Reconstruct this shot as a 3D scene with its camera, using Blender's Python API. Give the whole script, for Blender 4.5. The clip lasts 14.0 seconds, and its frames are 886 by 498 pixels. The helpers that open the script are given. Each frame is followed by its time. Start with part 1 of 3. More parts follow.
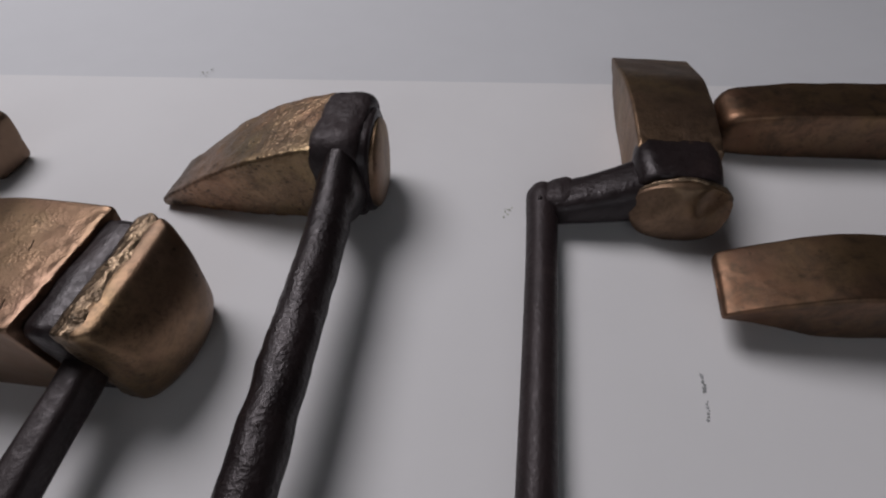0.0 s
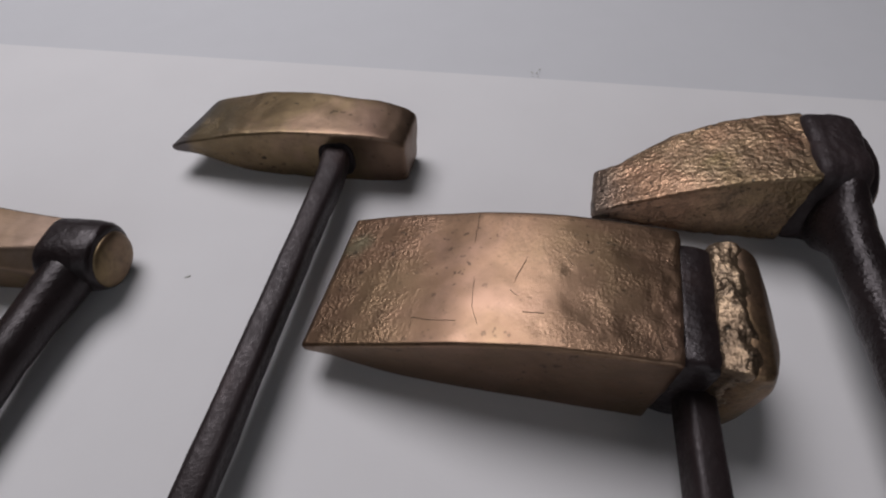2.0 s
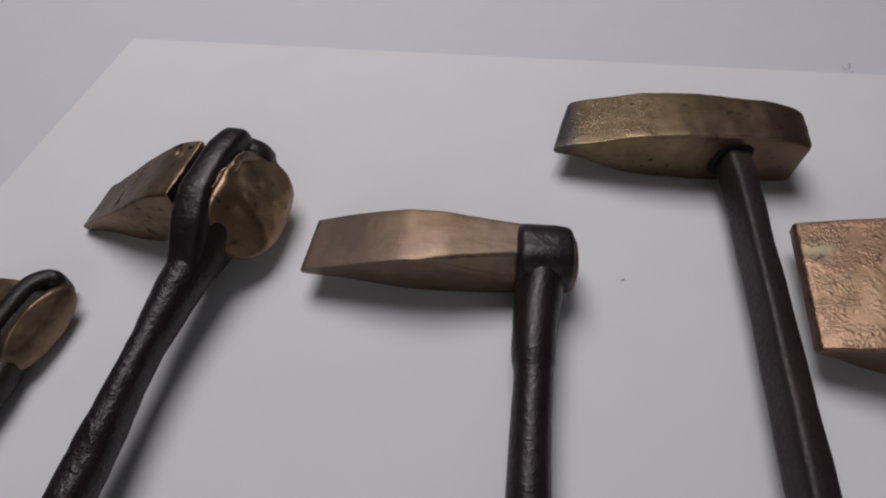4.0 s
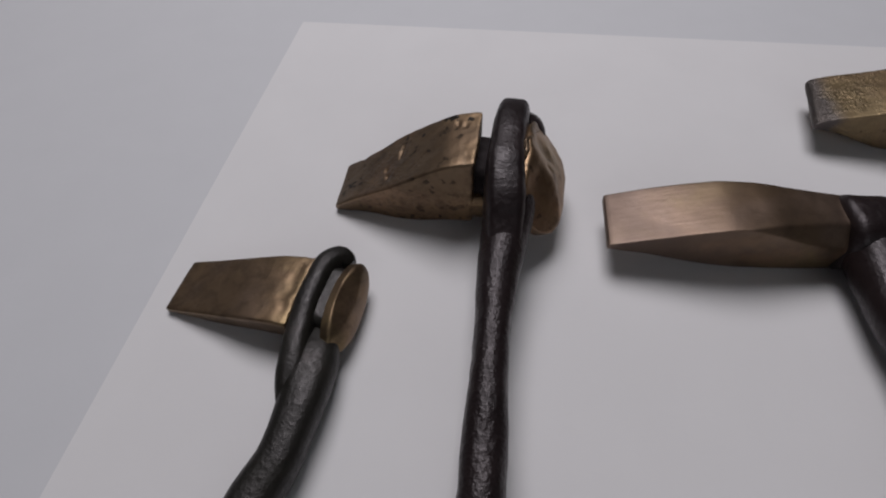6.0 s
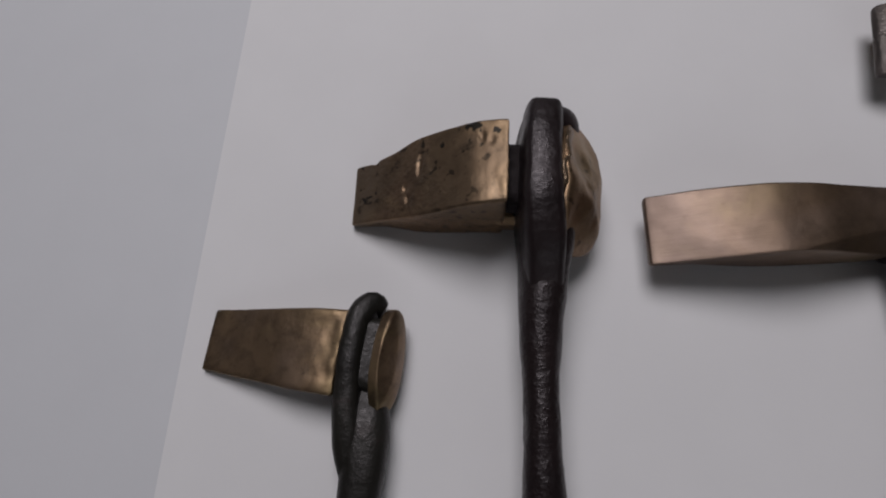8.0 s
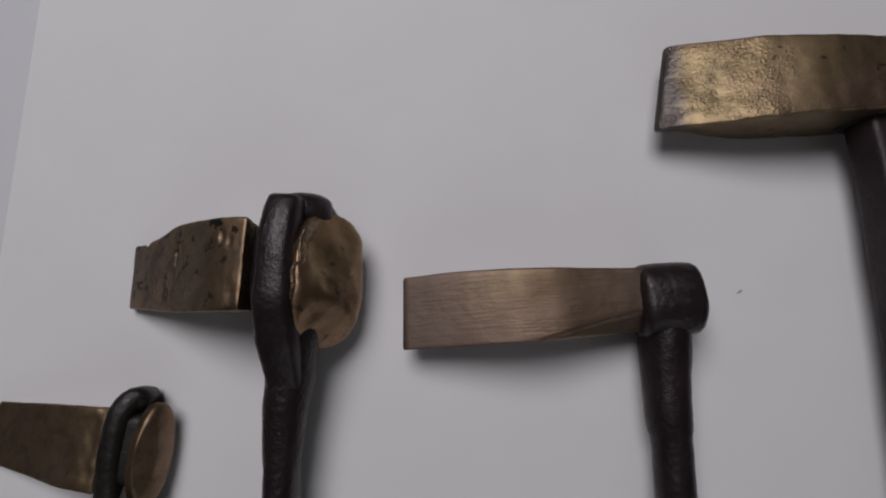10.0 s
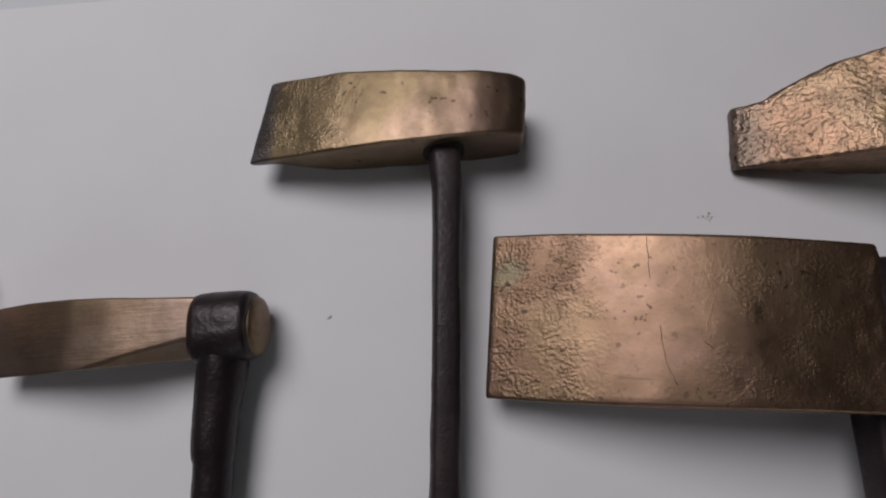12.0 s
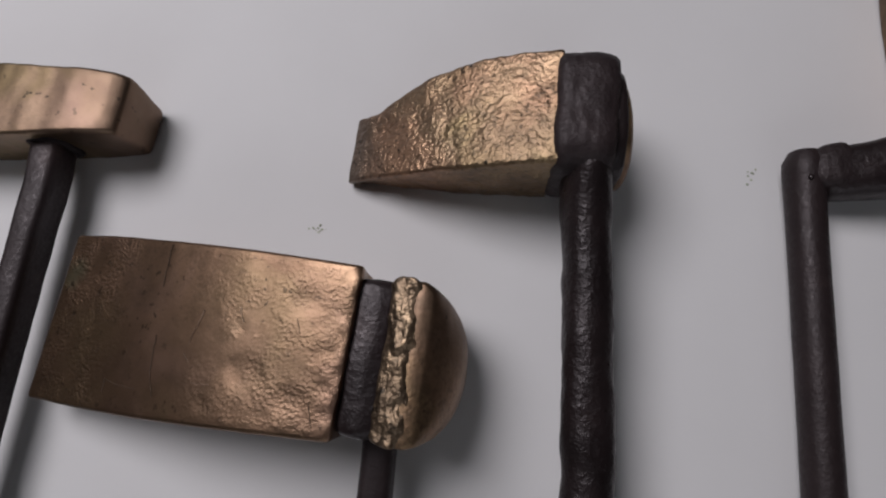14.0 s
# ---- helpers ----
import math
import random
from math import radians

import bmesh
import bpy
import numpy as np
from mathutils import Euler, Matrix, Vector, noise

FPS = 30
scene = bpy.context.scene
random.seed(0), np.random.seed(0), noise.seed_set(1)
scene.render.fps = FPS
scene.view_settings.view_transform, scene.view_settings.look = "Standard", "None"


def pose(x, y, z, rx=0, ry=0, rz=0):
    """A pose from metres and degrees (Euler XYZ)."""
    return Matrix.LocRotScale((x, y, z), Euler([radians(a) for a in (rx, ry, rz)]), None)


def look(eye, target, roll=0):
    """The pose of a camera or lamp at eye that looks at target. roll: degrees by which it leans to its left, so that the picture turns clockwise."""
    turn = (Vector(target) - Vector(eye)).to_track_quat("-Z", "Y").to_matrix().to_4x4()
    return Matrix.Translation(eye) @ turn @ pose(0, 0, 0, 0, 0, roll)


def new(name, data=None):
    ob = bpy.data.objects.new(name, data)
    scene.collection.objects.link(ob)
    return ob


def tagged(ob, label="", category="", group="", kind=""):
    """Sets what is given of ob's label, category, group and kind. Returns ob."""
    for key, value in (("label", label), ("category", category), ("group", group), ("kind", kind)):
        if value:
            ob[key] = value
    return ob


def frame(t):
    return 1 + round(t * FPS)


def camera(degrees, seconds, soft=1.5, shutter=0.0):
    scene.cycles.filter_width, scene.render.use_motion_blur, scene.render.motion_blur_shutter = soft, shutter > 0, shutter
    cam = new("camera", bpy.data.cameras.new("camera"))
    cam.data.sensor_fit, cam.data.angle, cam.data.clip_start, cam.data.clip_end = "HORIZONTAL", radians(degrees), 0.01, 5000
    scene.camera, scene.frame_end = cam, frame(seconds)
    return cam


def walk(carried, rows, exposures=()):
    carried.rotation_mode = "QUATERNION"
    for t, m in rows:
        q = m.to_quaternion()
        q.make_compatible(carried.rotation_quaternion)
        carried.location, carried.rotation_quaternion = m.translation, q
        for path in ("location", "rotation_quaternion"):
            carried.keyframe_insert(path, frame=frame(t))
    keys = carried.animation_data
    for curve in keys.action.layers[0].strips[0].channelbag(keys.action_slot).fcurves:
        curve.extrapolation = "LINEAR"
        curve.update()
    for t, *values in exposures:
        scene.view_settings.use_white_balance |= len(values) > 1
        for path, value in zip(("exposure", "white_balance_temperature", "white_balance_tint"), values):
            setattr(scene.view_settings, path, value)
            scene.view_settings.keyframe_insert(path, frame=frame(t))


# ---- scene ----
# lengths of the tools are given in decimetres and scaled by D
D = 0.1
cam = camera(80.81, 14.0, soft=2.15)
PATH = [
    (0.0, 1.0356, -1.0603, 1.1174, 41.253, 1.060, -4.455),
    (0.5, 0.7384, -1.0667, 1.1781, 40.373, 1.223, -3.268),
    (1.0, 0.4421, -1.0226, 1.2017, 39.767, 1.144, -2.825),
    (1.5, 0.0900, -0.9418, 1.1952, 39.422, 0.284, -2.210),
    (2.0, -0.2280, -0.8991, 1.1800, 39.249, -0.001, -1.351),
    (2.5, -0.5295, -0.8798, 1.1644, 39.170, -0.226, -0.637),
    (3.0, -0.8111, -0.8930, 1.1660, 38.920, 0.461, -0.760),
    (3.5, -1.1382, -0.8940, 1.2376, 38.340, 1.082, -1.090),
    (4.0, -1.4146, -0.8536, 1.2363, 37.858, 1.398, -0.645),
    (4.2, -1.5459, -0.8298, 1.2457, 37.673, 1.442, -0.846),
    (6.3, -2.3166, -0.8629, 1.1171, 39.236, 0.682, -1.984),
    (6.5, -2.3421, -0.8357, 1.1280, 37.237, 1.190, -2.650),
    (7.0, -2.3504, -0.6563, 1.2176, 31.642, 2.237, -4.162),
    (7.2, -2.3491, -0.6028, 1.2484, 29.402, 2.314, -4.778),
    (9.3, -2.0364, -0.1097, 1.4036, 12.107, 1.670, -8.912),
    (9.5, -1.9370, -0.0957, 1.4269, 11.749, 1.843, -9.193),
    (10.0, -1.6730, -0.0767, 1.4125, 12.114, 2.453, -9.405),
    (10.5, -1.3428, -0.1482, 1.3515, 11.797, 2.515, -9.640),
    (11.0, -1.0442, -0.1479, 1.3332, 12.679, 2.729, -10.292),
    (11.5, -0.8099, -0.2491, 1.3558, 13.901, 2.977, -10.573),
    (12.0, -0.5596, -0.2623, 1.4085, 14.477, 3.594, -10.236),
    (12.5, -0.2857, -0.3163, 1.3963, 15.159, 3.943, -9.050),
    (13.0, 0.0038, -0.3325, 1.3672, 15.374, 3.868, -7.972),
    (13.5, 0.2610, -0.3900, 1.3295, 15.222, 3.817, -6.798),
    (14.0, 0.5403, -0.3950, 1.3170, 14.697, 4.296, -6.385),
]
walk(cam, [(t, pose(x * D, y * D, z * D, rx, ry, rz)) for t, x, y, z, rx, ry, rz in PATH],
     exposures=((0.0, 0.03), (0.5, 0.01), (2.0, 0.0), (4.0, -0.10), (6.5, -0.18), (7.0, -0.23), (9.5, -0.36), (11.5, -0.25), (12.5, -0.17), (13.5, -0.03), (14.0, 0.03)))

# ---- light: one shaded lamp standing beyond the sheet, and the dim room round it ----
world = bpy.data.worlds.new("room_air")
world.use_nodes = True
scene.world = world
world.node_tree.nodes["Background"].inputs[0].default_value = (0.75, 0.8, 1.0, 1)
world.node_tree.nodes["Background"].inputs[1].default_value = 0.05

lamp_data = bpy.data.lights.new("lamp", "AREA")
lamp_data.shape, lamp_data.size = "DISK", 0.50
lamp_data.energy, lamp_data.color = 4.9, (0.975, 0.95, 0.985)
lamp = new("lamp", lamp_data)
lamp.matrix_world = look((-0.25, 0.36, 0.74), (-0.08, 0.0, 0.0))

# added fill behind the camera, brightening the near faces; its window is unseen
fill_data = bpy.data.lights.new("front_fill", "AREA")
fill_data.shape, fill_data.size, fill_data.size_y = "RECTANGLE", 1.3, 1.0
fill_data.energy, fill_data.color = 2.9, (0.93, 0.96, 1.0)
fill = new("front_fill", fill_data)
fill.matrix_world = look((0.0, -1.34, 0.75), (0.0, 0.0, 0.75))


# ---- materials ----
def material(name):
    m = bpy.data.materials.new(name)
    m.use_nodes = True
    return m, m.node_tree, m.node_tree.nodes["Principled BSDF"]


def add(tree, kind, **values):
    n = tree.nodes.new(kind)
    for key, value in values.items():
        n.inputs[key.replace("_", " ")].default_value = value
    return n


def noise_tex(tree, scale, detail=4.0, rough=0.55, distort=0.0, seed=0.0, stretch=(1, 1, 1)):
    """Noise in world metres, moved by seed and by the object's own random number."""
    co = tree.nodes.new("ShaderNodeTexCoord")
    mp = tree.nodes.new("ShaderNodeMapping")
    mp.inputs["Location"].default_value = (seed, seed * 0.7, seed * 1.3)
    mp.inputs["Scale"].default_value = stretch
    tree.links.new(co.outputs["Object"], mp.inputs["Vector"])
    n = add(tree, "ShaderNodeTexNoise", Scale=scale, Detail=detail, Roughness=rough, Distortion=distort)
    tree.links.new(mp.outputs["Vector"], n.inputs["Vector"])
    return n


def ramp(tree, source, stops):
    r = tree.nodes.new("ShaderNodeValToRGB")
    while len(r.color_ramp.elements) < len(stops):
        r.color_ramp.elements.new(0.5)
    for e, (at, c) in zip(r.color_ramp.elements, stops):
        e.position, e.color = at, (*c, 1) if len(c) == 3 else c
    tree.links.new(source, r.inputs["Fac"])
    return r


def mix(tree, fac, a, b):
    """Colours a and b (sockets or tuples) mixed by the socket fac."""
    n = tree.nodes.new("ShaderNodeMix")
    n.data_type = "RGBA"
    for socket, value in ((n.inputs[0], fac), (n.inputs[6], a), (n.inputs[7], b)):
        if isinstance(value, (tuple, float)):
            socket.default_value = (*value, 1) if isinstance(value, tuple) else value
        else:
            tree.links.new(value, socket)
    return n.outputs[2]


def grey(v):
    return (v, v, v)


def bumped(tree, shader, layers):
    """layers of (height socket, strength, distance), laid one on another."""
    last = None
    for height, strength, distance in layers:
        b = add(tree, "ShaderNodeBump", Strength=strength, Distance=distance)
        tree.links.new(height, b.inputs["Height"])
        if last:
            tree.links.new(last, b.inputs["Normal"])
        last = b.outputs["Normal"]
    tree.links.new(last, shader.inputs["Normal"])


def times(tree, a, b):
    n = tree.nodes.new("ShaderNodeMath")
    n.operation = "MULTIPLY"
    for socket, value in zip(n.inputs, (a, b)):
        if isinstance(value, (int, float)):
            socket.default_value = value
        else:
            tree.links.new(value, socket)
    return n.outputs[0]


def bronze_material(name, light, dark, coarse, rough, pits=0.5, seed=0.0, scratch=0.0, tarnish=(0.16, 0.11, 0.075), copper=(0.40, 0.25, 0.165), cover=0.5, size=950, pit_size=520, pit_level=0.0, tip=None, tint=None, dirt=0.5, zone=None, patina=None, broken=False, dent=0.14, blotch=1.0, grain_dark=0.4, butt=None):
    """Cast bronze: brown and golden patches, copper-coloured worn spots, grain in areas and scattered black pits.
    cover: how much of the surface the cast grain covers."""
    m, t, s = material(name)
    patch = noise_tex(t, 45, 5, 0.62, 0.4, seed)
    cloud = noise_tex(t, 22, 3, 0.5, 0.2, seed + 3)
    worn = noise_tex(t, 30, 4, 0.6, 0.3, seed + 6)
    grain = noise_tex(t, size, 3, 0.5, 0.1, seed + 9)
    fine = noise_tex(t, 2600, 2, 0.6, 0.0, seed + 5)
    dents = noise_tex(t, 190, 3, 0.5, 0.2, seed + 12)
    spots = noise_tex(t, pit_size, 2, 0.5, 0.0, seed + 14)
    base = mix(t, ramp(t, patch.outputs[0], [(0.36, grey(0)), (0.64, grey(1))]).outputs[0], dark, light)
    base = mix(t, ramp(t, worn.outputs[0], [(0.52, grey(0)), (0.70, grey(0.8 * blotch))]).outputs[0], base, copper)
    base = mix(t, ramp(t, cloud.outputs[0], [(0.48, grey(0)), (0.70, grey(0.75 * blotch))]).outputs[0], base, tarnish)
    if tint:
        hue = noise_tex(t, 34, 3, 0.55, 0.5, seed + 21)
        base = mix(t, ramp(t, hue.outputs[0], [(0.50, grey(0)), (0.62, grey(0.7))]).outputs[0], base, tint[0])
        base = mix(t, ramp(t, hue.outputs[0], [(0.34, grey(0.7)), (0.46, grey(0))]).outputs[0], base, tint[1])
    grime = noise_tex(t, 160, 6, 0.72, 0.3, seed + 30)
    base = mix(t, ramp(t, grime.outputs[0], [(0.36, grey(dirt)), (0.54, grey(0))]).outputs[0], base, (0.085, 0.062, 0.045))
    area = ramp(t, worn.outputs[0], [(0.62 - cover * 0.45, grey(0.03)), (0.74 - cover * 0.45, grey(1))]).outputs[0]
    # low spots of the grain go towards dark brown
    base = mix(t, times(t, ramp(t, grain.outputs[0], [(0.34, grey(grain_dark)), (0.50, grey(0))]).outputs[0], area), base, (0.10, 0.07, 0.05))
    if zone or tip or patina or butt:
        co = t.nodes.new("ShaderNodeTexCoord")
        xyz = t.nodes.new("ShaderNodeSeparateXYZ")
        t.links.new(co.outputs["Object"], xyz.inputs[0])
        wavy = t.nodes.new("ShaderNodeMath")
        wavy.operation = "MULTIPLY_ADD"
        wavy.inputs[1].default_value = 0.012
        t.links.new(patch.outputs[0], wavy.inputs[0])
        t.links.new(xyz.outputs["X"], wavy.inputs[2])
        scaled = times(t, wavy.outputs[0], 10.0)
    if tip:
        colour, start, end, most = tip
        base = mix(t, ramp(t, scaled, [(start, grey(most)), (end, grey(0))]).outputs[0], base, colour)
    if butt:
        colour, start, end, most = butt
        base = mix(t, ramp(t, scaled, [(start, grey(0)), (end, grey(most))]).outputs[0], base, colour)
    if patina:
        far = t.nodes.new("ShaderNodeVectorMath")
        far.operation = "DISTANCE"
        far.inputs[1].default_value = patina
        t.links.new(co.outputs["Object"], far.inputs[0])
        spread = t.nodes.new("ShaderNodeMath")
        spread.operation = "MULTIPLY_ADD"
        spread.inputs[1].default_value = 0.008
        t.links.new(grime.outputs[0], spread.inputs[0])
        t.links.new(far.outputs["Value"], spread.inputs[2])
        base = mix(t, ramp(t, times(t, spread.outputs[0], 50.0), [(0.26, grey(0.40)), (0.46, grey(0))]).outputs[0], base, (0.17, 0.23, 0.15))
    if zone:
        area = ramp(t, scaled, [(at + 0.06, grey(much)) for at, much in zone]).outputs[0]
        if broken:
            isles = noise_tex(t, 130, 4, 0.65, 0.4, seed + 41)
            area = times(t, area, ramp(t, isles.outputs[0], [(0.41, grey(0.12)), (0.60, grey(1))]).outputs[0])
        base = mix(t, times(t, ramp(t, grain.outputs[0], [(0.34, grey(grain_dark)), (0.50, grey(0))]).outputs[0], area), base, (0.10, 0.07, 0.05))
    pit = ramp(t, spots.outputs[0], [(0.28 + pit_level, grey(1)), (0.335 + pit_level, grey(0))]).outputs[0]
    where = ramp(t, patch.outputs[0], [(0.40, grey(1)), (0.56, grey(0.25))]).outputs[0]
    pitted = times(t, times(t, pit, where), pits)
    base = mix(t, pitted, base, (0.03, 0.026, 0.022))
    t.links.new(base, s.inputs["Base Color"])
    s.inputs["Metallic"].default_value = 0.95
    t.links.new(ramp(t, patch.outputs[0], [(0.3, grey(rough + 0.10)), (0.7, grey(rough - 0.05))]).outputs[0], s.inputs["Roughness"])
    layers = [(dents.outputs[0], dent, 0.0010), (times(t, ramp(t, grain.outputs[0], [(0.25, grey(0)), (0.75, grey(1))]).outputs[0], area), coarse * 0.8, 0.0006), (fine.outputs[0], 0.10, 0.0002), (pitted, -0.5, 0.0005)]
    if scratch:
        lines = noise_tex(t, 110, 3, 0.6, 0.0, seed + 2, (1, 16, 1))
        layers.append((lines.outputs[0], scratch, 0.0004))
    bumped(t, s, layers)
    return m


def iron_material(name, coarse, rough, tone=0.022, scale=170, seed=0.0, stretch=(1, 1, 1), hue=(1.5, 1.00, 1.04)):
    """Forged iron: brown-black scale, granular at a millimetre, with worn glossy high spots."""
    m, t, s = material(name)
    patch = noise_tex(t, 60, 4, 0.6, 0.3, seed)
    lumps = noise_tex(t, scale, 3, 0.55, 0.2, seed + 4, stretch)
    grains = noise_tex(t, scale * 3.2, 3, 0.6, 0.0, seed + 6, stretch)
    fine = noise_tex(t, 2200, 2, 0.6, 0.0, seed + 8)
    base = ramp(t, patch.outputs[0], [(0.3, tuple(tone * 0.5 * c for c in hue)), (0.62, tuple(tone * c for c in hue)), (0.78, (tone * 2.8, tone * 1.8, tone * 1.7))])
    worn = mix(t, ramp(t, grains.outputs[0], [(0.58, grey(0)), (0.76, grey(0.4))]).outputs[0], base.outputs[0], (tone * 2.4, tone * 1.8, tone * 1.8))
    t.links.new(worn, s.inputs["Base Color"])
    s.inputs["Metallic"].default_value = 0.15
    s.inputs["Specular IOR Level"].default_value = 0.42
    s.inputs["Specular Tint"].default_value = (1.0, 0.94, 0.97, 1)
    t.links.new(ramp(t, grains.outputs[0], [(0.3, grey(rough + 0.15)), (0.7, grey(rough - 0.08))]).outputs[0], s.inputs["Roughness"])
    bumped(t, s, [(lumps.outputs[0], coarse * 0.7, 0.0012), (grains.outputs[0], coarse * 1.3, 0.0006), (fine.outputs[0], 0.12, 0.0002)])
    return m


def plain_material(name, colour, rough, variation=0.06, scale=9, bump=0.05, bump_scale=900):
    m, t, s = material(name)
    n = noise_tex(t, scale, 4, 0.55)
    lo, hi = (tuple(max(0, c * (1 + k)) for c in colour) for k in (-variation, variation))
    t.links.new(ramp(t, n.outputs[0], [(0.35, lo), (0.65, hi)]).outputs[0], s.inputs["Base Color"])
    s.inputs["Roughness"].default_value = rough
    s.inputs["Specular IOR Level"].default_value = 0.3
    g = noise_tex(t, bump_scale, 3, 0.6, 0.0, 2.0)
    bumped(t, s, [(g.outputs[0], bump, 0.0003)])
    return m


PAPER = plain_material("white_paper", (0.74, 0.725, 0.735), 0.75, 0.012, 30, 0.06)
TABLE = plain_material("grey_laminate", (0.63, 0.63, 0.655), 0.6, 0.008, 60, 0.10, 600)
PLASTER = plain_material("wall_paint", (0.26, 0.25, 0.25), 0.9, 0.03, 3, 0.2, 200)
FLOORING = plain_material("floor_vinyl", (0.25, 0.22, 0.19), 0.6, 0.1, 6, 0.1, 120)
CRUMB = plain_material("dark_grit", (0.42, 0.41, 0.37), 0.8, 0.4, 500, 0.1)
GREEN_CRUMB = plain_material("green_grit", (0.40, 0.42, 0.33), 0.8, 0.4, 500, 0.1)
PENCIL = plain_material("graphite", (0.40, 0.40, 0.41), 0.6, 0.3, 500, 0.1)

# paler than the bronze: a ridge catching light, painted as colour
SCRATCH_GLINT = plain_material("bronze_scratch_glint", (0.30, 0.205, 0.145), 0.45, 0.25, 900, 0.2)
SCAR = plain_material("bronze_scar", (0.10, 0.07, 0.05), 0.6, 0.3, 400, 0.2)
GOLD = bronze_material("bronze_cast_golden", (0.47, 0.318, 0.196), (0.31, 0.206, 0.122), 0.50, 0.37, 0.9, 1.0, grain_dark=0.10, cover=1.0, size=900, pit_size=720, pit_level=0.075, dent=0.16, tip=((0.170, 0.138, 0.116), 0.08, 0.17, 0.75), tint=((0.43, 0.255, 0.165), (0.28, 0.210, 0.108)))
BROWN = bronze_material("bronze_brown", (0.256, 0.160, 0.104), (0.205, 0.126, 0.081), 0.55, 0.37, 0.7, 4.0, cover=0.12, size=1350, dent=0.05, blotch=0.4, dirt=0.22, pit_size=640, pit_level=0.02, zone=((0.0, 0.75), (0.17, 0.7), (0.27, 0.06), (0.46, 0.08), (0.60, 0.28), (0.90, 0.38)), patina=(0.0045, 0.0105, 0.011), tint=((0.226, 0.152, 0.090), (0.300, 0.186, 0.136)), broken=True)
SMOOTH_BROWN = bronze_material("bronze_brown_worn", (0.315, 0.200, 0.128), (0.205, 0.128, 0.082), 0.18, 0.44, 0.6, 33.0, copper=(0.37, 0.225, 0.145), cover=0.4, tint=((0.280, 0.190, 0.105), (0.22, 0.140, 0.100)), dirt=0.5)
WORN_GOLD = bronze_material("bronze_gold_worn", (0.40, 0.258, 0.156), (0.30, 0.192, 0.112), 0.18, 0.40, 0.8, 37.0, copper=(0.42, 0.27, 0.17), cover=0.3, pit_size=420, pit_level=0.04, tint=((0.32, 0.232, 0.128), (0.30, 0.195, 0.125)), dirt=0.4)
OLIVE = bronze_material("bronze_olive", (0.262, 0.188, 0.112), (0.206, 0.148, 0.084), 0.80, 0.41, 0.9, 7.0, dent=0.12, blotch=0.6, tarnish=(0.20, 0.142, 0.080), cover=0.1, size=1500, pit_size=420, pit_level=0.012, zone=((0.05, 0.6), (0.20, 0.5), (0.31, 0.05), (0.7, 0.06)), tip=((0.095, 0.090, 0.098), 0.085, 0.130, 0.8), butt=((0.165, 0.105, 0.082), 0.60, 0.68, 0.7), tint=((0.215, 0.162, 0.092), (0.290, 0.192, 0.142)), dirt=0.35, broken=True)
FILED = bronze_material("bronze_filed", (0.220, 0.152, 0.102), (0.172, 0.116, 0.076), 0.05, 0.45, 0.1, 11.0, 0.16, cover=0.1, tip=((0.200, 0.150, 0.132), 0.12, 0.40, 0.65), tint=((0.226, 0.165, 0.085), (0.235, 0.170, 0.138)), dirt=0.3)
PITTED = bronze_material("bronze_pitted", (0.300, 0.208, 0.128), (0.215, 0.148, 0.090), 0.3, 0.45, 1.0, 15.0, cover=0.35, pit_size=330, pit_level=0.075, tip=((0.190, 0.143, 0.105), 0.09, 0.20, 0.7), tint=((0.380, 0.254, 0.146), (0.215, 0.160, 0.106)), dirt=0.5)
DULL = bronze_material("bronze_dull", (0.275, 0.188, 0.118), (0.208, 0.141, 0.088), 0.12, 0.45, 0.35, 19.0, copper=(0.262, 0.182, 0.120), cover=0.2, tint=((0.222, 0.164, 0.086), (0.232, 0.165, 0.122)), dirt=0.55)
REDDISH = bronze_material("bronze_reddish", (0.270, 0.152, 0.095), (0.175, 0.096, 0.060), 0.2, 0.42, 0.6, 23.0, copper=(0.310, 0.178, 0.115), cover=0.2, tint=((0.24, 0.152, 0.082), (0.145, 0.082, 0.058)), dirt=0.7)
# strong dirt and pits here also paint the shade of torn crevices
ROUGH_GOLD = bronze_material("bronze_torn", (0.42, 0.300, 0.195), (0.150, 0.106, 0.074), 0.45, 0.40, 1.0, 27.0, tarnish=(0.15, 0.115, 0.088), cover=1.0, size=900, pit_size=480, pit_level=0.06, dirt=0.85)
IRON = iron_material("iron_black", 0.22, 0.35, 0.014, 230)
IRON_ROUGH = iron_material("iron_hammered", 0.36, 0.33, 0.013, 250, 6.0)
IRON_SMOOTH = iron_material("iron_bar", 0.18, 0.46, 0.019, 260, 12.0)
IRON_GREEN = iron_material("iron_olive", 0.22, 0.40, 0.015, 230, 17.0, hue=(1.15, 1.08, 0.88))
IRON_SCALE = iron_material("iron_scale", 0.34, 0.50, 0.020, 260, 26.0)
# near-black iron: the shade of gaps and holes put into the colour
GAP_SHADE = iron_material("iron_gap_shade", 0.3, 0.8, 0.010, 150, 20.0)


# ---- mesh builders ----
def link(name, bm, mat, parent=None, label="", angle=38):
    bmesh.ops.recalc_face_normals(bm, faces=bm.faces[:])
    me = bpy.data.meshes.new(name)
    bm.to_mesh(me)
    bm.free()
    for p in me.polygons:
        p.use_smooth = True
    me.set_sharp_from_angle(angle=radians(angle))
    me.materials.append(mat)
    ob = new(name, me)
    if parent:
        ob.parent = parent
    if label:
        ob["label"] = label
    return ob


def part(name, bm, mat, parent, label="", angle=38):
    return link(name, bm, mat, parent, label, angle)


